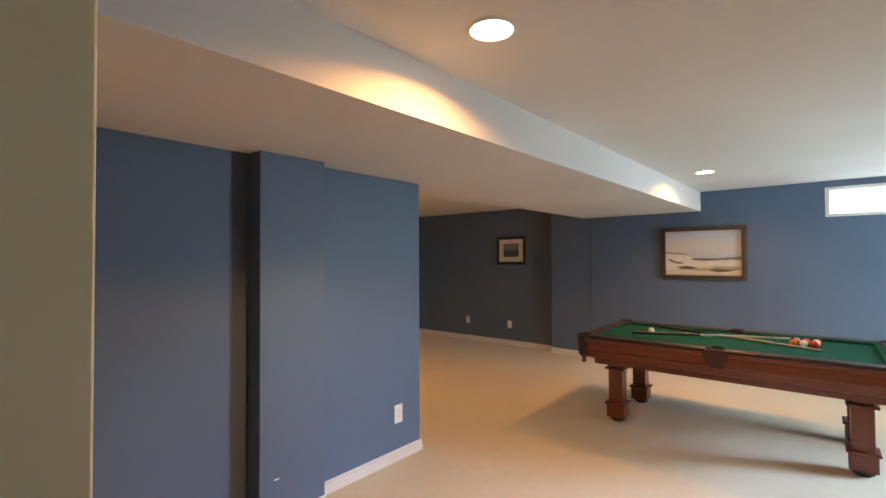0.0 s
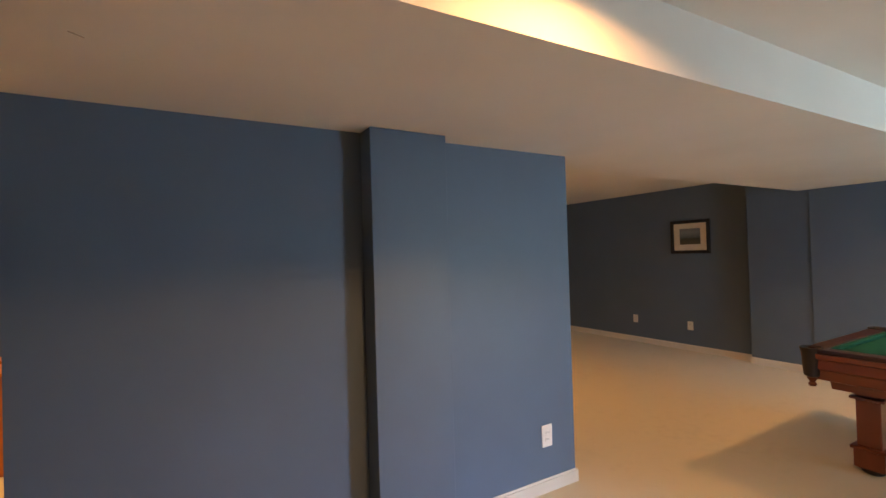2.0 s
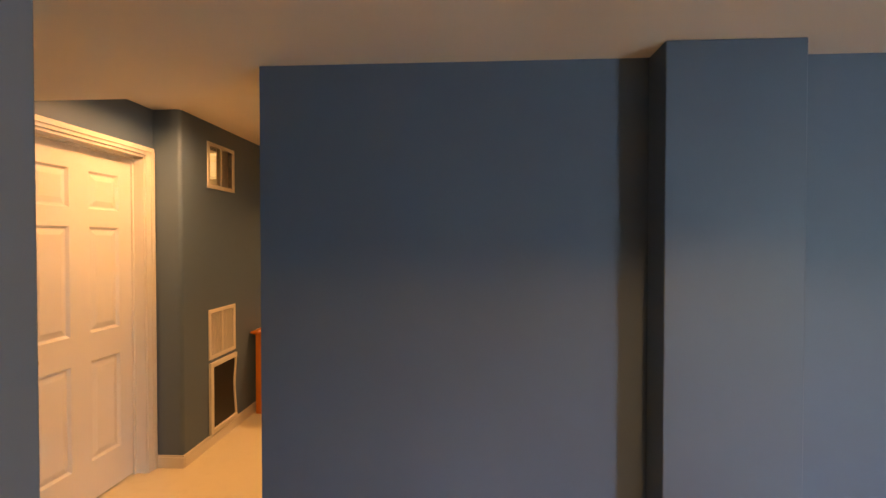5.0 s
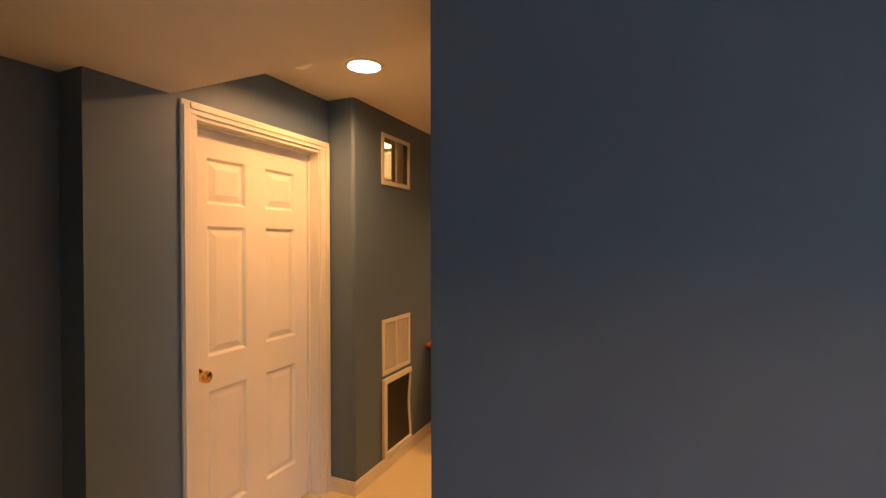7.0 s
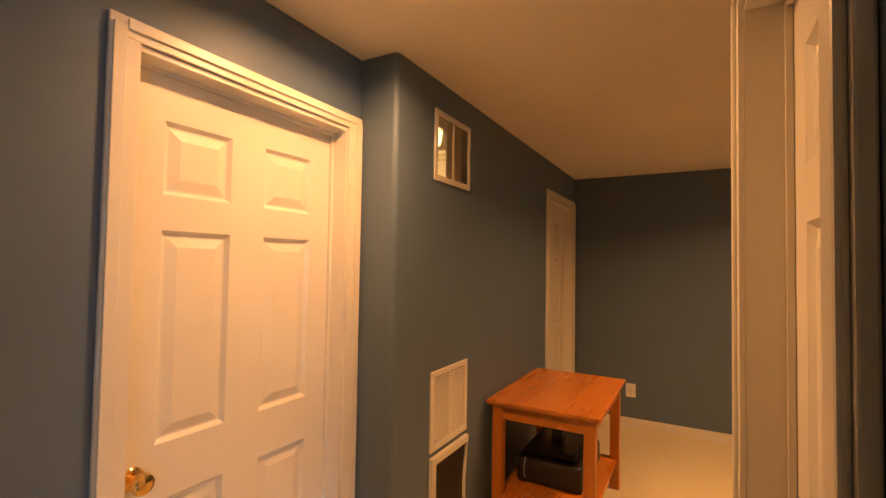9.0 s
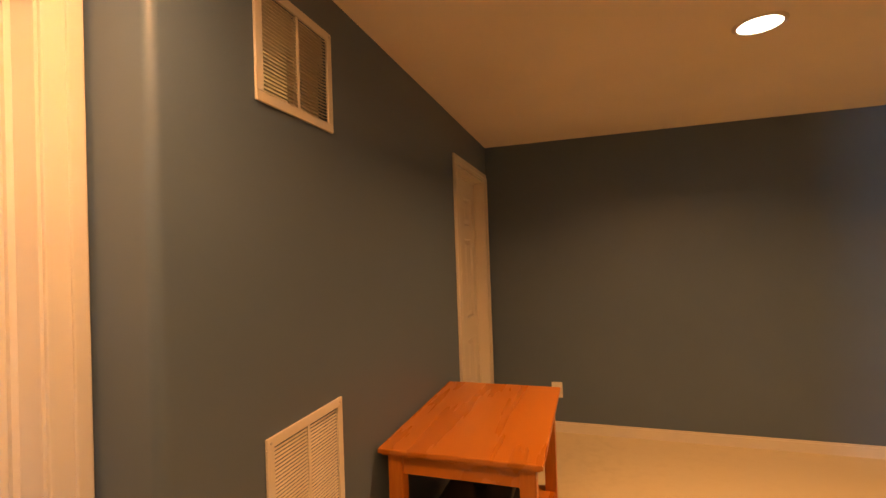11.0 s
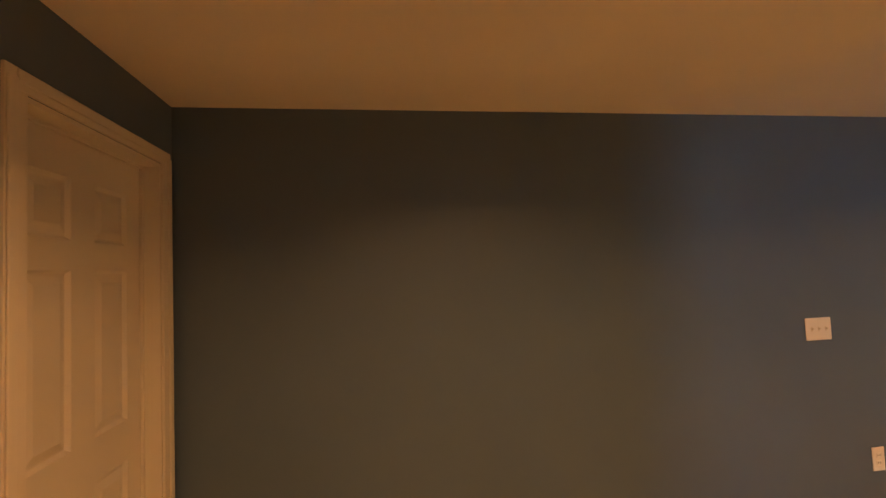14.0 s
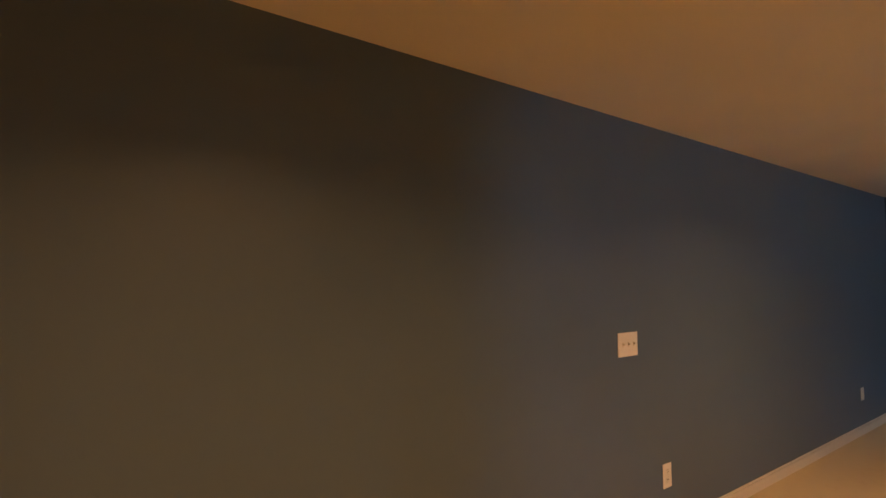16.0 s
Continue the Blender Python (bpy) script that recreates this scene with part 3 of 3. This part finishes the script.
for sx in (-1, 1):
    for sy in (-1, 0, 1):
        px, py = sx * (HW - 0.045), sy * (HL - 0.045)
        m = Matrix.Translation((px + (-0.034 * sx if sy == 0 else 0), py, 0))
        if sy:
            part("pocket", lathe([(0.028, RZ - 0.19), (0.044, RZ - 0.18), (0.050, RZ - 0.12), (0.056, RZ - 0.03), (0.066, RZ + 0.004), (0.060, RZ + 0.006), (0.052, RZ - 0.02), (0.04, RZ - 0.12)], 24, m), LEATHER, pt, "black leather drop pocket", True)
        else:
            part("pocket", lathe([(0.03, RZ - 0.16), (0.05, RZ - 0.15), (0.058, RZ - 0.05), (0.062, RZ + 0.003), (0.056, RZ + 0.005), (0.05, RZ - 0.03), (0.035, RZ - 0.12)], 24, m), RAILWOOD, pt, "dark leather side pocket", True)
        if sy:
            part("pocket_drop", lathe([(0.0, RZ - 0.255), (0.018, RZ - 0.25), (0.024, RZ - 0.235), (0.014, RZ - 0.222), (0.026, RZ - 0.205), (0.03, RZ - 0.19), (0, RZ - 0.188)], 20, m), MAHOGV, pt, "", True)
    # leather flap under each side pocket, over the skirt
    bm = bmesh.new()
    rings = []
    for half, out, z in ((0.085, 0.006, RZ - 0.004), (0.080, 0.004, RZ - 0.062), (0.062, -0.012, RZ - 0.10), (0.052, -0.022, RZ - 0.145)):
        rings.append([bm.verts.new((sx * (HW + out + o), y, z)) for o, y in ((0.0, -half), (0.008, -half * 0.9), (0.008, half * 0.9), (0.0, half), (-0.02, half), (-0.02, -half))])
    for p, q in zip(rings, rings[1:]):
        for i in range(6):
            bm.faces.new((p[i], p[(i + 1) % 6], q[(i + 1) % 6], q[i]))
    bm.faces.new(rings[0]); bm.faces.new(rings[-1])
    bmesh.ops.recalc_face_normals(bm, faces=bm.faces)
    part("pocket_flap", bm, POCKETLEATHER, pt, "dark brown leather flap", True)
for sx in (-1, 1):
    for y in (-0.80, -0.53, -0.27, 0.27, 0.53, 0.80):
        part("sight", lathe([(0.0, 0.0), (0.006, 0.0), (0.005, 0.0012), (0.0, 0.0014)], 12, Matrix.Translation((sx * (HW - 0.045), y, RZ - 0.0005))), IVORY, pt, "pale inlaid sight")
CLOTH_Z = RZ - 0.026


def cue(x0, y0, x1, y1, label, shaft, lift=0.0):
    """A cue lying on the cloth, its thick end at the first point."""
    a, b = Vector((x0, y0, CLOTH_Z + 0.016 + lift)), Vector((x1, y1, CLOTH_Z + 0.008 + lift))
    d = thing("pool_cue", label, "pool cue", Matrix.Translation(a) @ (b - a).to_track_quat("Z", "Y").to_matrix().to_4x4(), "cues on the table")
    n = (b - a).length
    part("butt", lathe([(0.010, 0), (0.0148, 0.006), (0.0145, n * 0.22), (0.0, n * 0.22)], 14), BLACK, d, "black butt", True)
    part("wrap", lathe([(0.0145, n * 0.2201), (0.0125, n * 0.45), (0.0, n * 0.45)], 14), BLACK, d, "dark forearm", True)
    part("shaft", lathe([(0.012, n * 0.4501), (0.0066, n * 0.99), (0.005, n), (0.0, n)], 14), shaft, d, "tapered shaft", True)


def ball(x, y, mat, label):
    b = tagged(new("billiard_ball", mesh("billiard_ball", lathe([(0.0, -0.0286)] + [(0.0286 * math.sin(math.pi * i / 12), -0.0286 * math.cos(math.pi * i / 12)) for i in range(1, 12)] + [(0.0, 0.0286)], 20), mat, True)), label, "ball", "balls on the table")
    b.matrix_world = Matrix.Translation((x, y, CLOTH_Z + 0.0286))


cue(5.255, 1.486, 4.762, 0.199, "pool cue with dark butt and pale shaft on the cloth", MAPLE, 0.002)
cue(4.548, 1.546, 5.112, 0.405, "dark-butted pool cue lying across the other cue", MAPLE, 0.024)
ball(4.847, 1.456, IVORY, "white cue ball on the green cloth")
for i in range(3):
    for j in range(3):
        k = (i * 2 + j) % 3
        ball(4.88 + j * 0.062 + i * 0.01, 0.375 - i * 0.066 - j * 0.008, (ORANGEBALL, REDBALL, IVORY)[k], ("orange", "red", "white")[k] + " billiard ball in the cluster on the cloth")

# ---- pictures ----
def painted(name, stops, noise_scale, stretch):
    """A loose landscape in bands along height, broken up by brush noise."""
    m, t, b = base(name, 0.55)
    n, l = t.nodes, t.links
    tc = n.new("ShaderNodeTexCoord")
    sep = n.new("ShaderNodeSeparateXYZ")
    l.new(tc.outputs["Generated"], sep.inputs[0])
    mp = n.new("ShaderNodeMapping"); mp.inputs["Scale"].default_value = stretch
    l.new(tc.outputs["Generated"], mp.inputs[0])
    nz = n.new("ShaderNodeTexNoise"); nz.inputs["Scale"].default_value = noise_scale; nz.inputs["Detail"].default_value = 6
    l.new(mp.outputs[0], nz.inputs["Vector"])
    ma = n.new("ShaderNodeMath"); ma.operation = "MULTIPLY_ADD"; ma.inputs[1].default_value = 0.22
    l.new(nz.outputs["Fac"], ma.inputs[0]); l.new(sep.outputs[2], ma.inputs[2])
    sb = n.new("ShaderNodeMath"); sb.operation = "SUBTRACT"; sb.inputs[1].default_value = 0.11
    l.new(ma.outputs[0], sb.inputs[0])
    r = n.new("ShaderNodeValToRGB")
    e = r.color_ramp.elements
    while len(e) < len(stops):
        e.new(0.5)
    for x, (p, c) in zip(e, stops):
        x.position, x.color = p, (*c, 1)
    l.new(sb.outputs[0], r.inputs[0]); l.new(r.outputs[0], b.inputs["Base Color"])
    bp = n.new("ShaderNodeBump"); bp.inputs["Strength"].default_value = 0.15; bp.inputs["Distance"].default_value = 0.002
    l.new(nz.outputs["Fac"], bp.inputs["Height"]); l.new(bp.outputs[0], b.inputs["Normal"])
    return m


def moulding_frame(d, w, h, fw, depth, mat, inner=None):
    """Four mitred-looking frame bars with a stepped profile. Local: y across, z up, x out."""
    for nm, a in (("frame_bottom", (0, w, 0, fw)), ("frame_top", (0, w, h - fw, h)), ("frame_side", (0, fw, fw, h - fw)), ("frame_side", (w - fw, w, fw, h - fw))):
        part(nm, box(0.002, depth, a[0], a[1], a[2], a[3], 0.005), mat, d)
    if inner:
        i0, i1 = fw * 0.55, fw * 1.12
        for a in ((i0, w - i0, i0, i1), (i0, w - i0, h - i1, h - i0), (i0, i1, i1, h - i1), (w - i1, w - i0, i1, h - i1)):
            part("inner_bead", box(depth * 0.5, depth + 0.004, a[0], a[1], a[2], a[3], 0.003), inner, d)


SEA = painted("seascape oil paint", [(0.0, (0.42, 0.36, 0.24)), (0.10, (0.62, 0.58, 0.46)), (0.17, (0.30, 0.26, 0.15)), (0.24, (0.64, 0.60, 0.50)), (0.33, (0.55, 0.54, 0.48)), (0.375, (0.13, 0.16, 0.19)), (0.40, (0.40, 0.45, 0.48)), (0.47, (0.46, 0.50, 0.53)), (0.62, (0.57, 0.53, 0.46)), (0.80, (0.50, 0.53, 0.53)), (1.0, (0.44, 0.50, 0.54))], 3.5, (1, 1.2, 5.0))
HILL = painted("dark landscape print", [(0.0, (0.10, 0.09, 0.06)), (0.35, (0.05, 0.06, 0.05)), (0.5, (0.12, 0.15, 0.17)), (0.75, (0.20, 0.24, 0.27)), (1.0, (0.16, 0.2, 0.24))], 6, (1, 1, 3))
GREYFRAME = wood("weathered grey-brown frame", (0.04, 0.031, 0.025), (0.085, 0.068, 0.052), 0.45, (8, 8, 8))

pa = thing("seascape_painting", "framed beach dune painting on the blue wall", "painting", pose(XP, 1.864, 1.213, 0, 0, 180))
w, h = 0.972, 0.685
moulding_frame(pa, w, h, 0.048, 0.045, GREYFRAME, DARKWOOD)
part("canvas", box(0.002, 0.022, 0.048, w - 0.048, 0.048, h - 0.048), SEA, pa, "dune and sea canvas")
DUNE = surface("pale dune paint", (0.60, 0.57, 0.47), (0.70, 0.67, 0.58), 0.6, 20, 60, 0.2, 0.001)
CLOUD = surface("peach cloud paint", (0.62, 0.54, 0.44), (0.66, 0.58, 0.48), 0.6, 14, 60, 0.2, 0.001)
GRASSP = surface("dark dune grass paint", (0.06, 0.055, 0.03), (0.14, 0.11, 0.05), 0.6, 20, 60, 0.2, 0.001)

CW, CH = w - 0.096, h - 0.096


def stroke(name, pts, mat, label, lift):
    """A shape of thick paint on the canvas, from points in shares of its width and height."""
    bm = bmesh.new()
    vs = [bm.verts.new((0.0225 + lift, 0.048 + u * CW, 0.048 + v * CH)) for u, v in pts]
    f = bm.faces.new(vs)
    r = bmesh.ops.extrude_face_region(bm, geom=[f])
    bmesh.ops.translate(bm, verts=[v for v in r["geom"] if isinstance(v, bmesh.types.BMVert)], vec=(0.0012, 0, 0))
    bmesh.ops.recalc_face_normals(bm, faces=bm.faces)
    part(name, bm, mat, pa, label)


stroke("dune", [(0, 0.12), (0.48, 0.16), (0.42, 0.27), (0.36, 0.40), (0.27, 0.49), (0.17, 0.50), (0.0, 0.53)], DUNE, "pale dune in paint", 0.0)
stroke("dune_ridge", [(0.0, 0.53), (0.17, 0.50), (0.27, 0.49), (0.33, 0.43), (0.28, 0.465), (0.17, 0.48), (0.0, 0.505)], GRASSP, "dark ridge stroke", 0.0015)
stroke("shoreline", [(0.36, 0.35), (0.55, 0.335), (0.75, 0.36), (1.0, 0.355), (1.0, 0.38), (0.75, 0.385), (0.55, 0.365), (0.38, 0.375)], GRASSP, "dark shoreline stroke", 0.0)
stroke("dune_grass", [(0.04, 0.38), (0.16, 0.31), (0.26, 0.29), (0.22, 0.265), (0.14, 0.28), (0.06, 0.33)], GRASSP, "dark grass stroke", 0.0015)
stroke("dune_grass", [(0.16, 0.19), (0.28, 0.22), (0.46, 0.18), (0.34, 0.14), (0.22, 0.15)], GRASSP, "dark grass stroke", 0.0015)
stroke("dune_grass", [(0.58, 0.12), (0.68, 0.17), (0.86, 0.14), (0.98, 0.16), (0.82, 0.10), (0.7, 0.08)], GRASSP, "dark grass stroke", 0.0)

pb = thing("framed_print", "small black-framed landscape print with ivory mount", "picture", pose(XE, 4.61, 1.394, 0, 0, 180))
w, h = 0.572, 0.477
moulding_frame(pb, w, h, 0.045, 0.03, BLACK)
part("mount", box(0.002, 0.012, 0.045, w - 0.045, 0.045, h - 0.045), MAT, pb, "ivory paper mount")
part("print", box(0.0125, 0.014, 0.135, w - 0.135, 0.13, h - 0.12), HILL, pb, "dark landscape print")

# ---- small marks ----
mk = tagged(new("wall_tape", mesh("wall_tape", box(1.541, 1.573, 2.5075, 2.5098, 0.286, 0.293), PLATE)), "small white tape scrap on the blue column", "tape")
cr = tagged(new("ceiling_crack", mesh("ceiling_crack", box(-0.02, 0.02, -0.0025, 0.0025, -0.0012, 0.001), SCUFF)), "short dark scuff on the soffit", "scuff")
cr.matrix_world = pose(0.445, 2.023, S - 0.0005, 0, 0, 38)
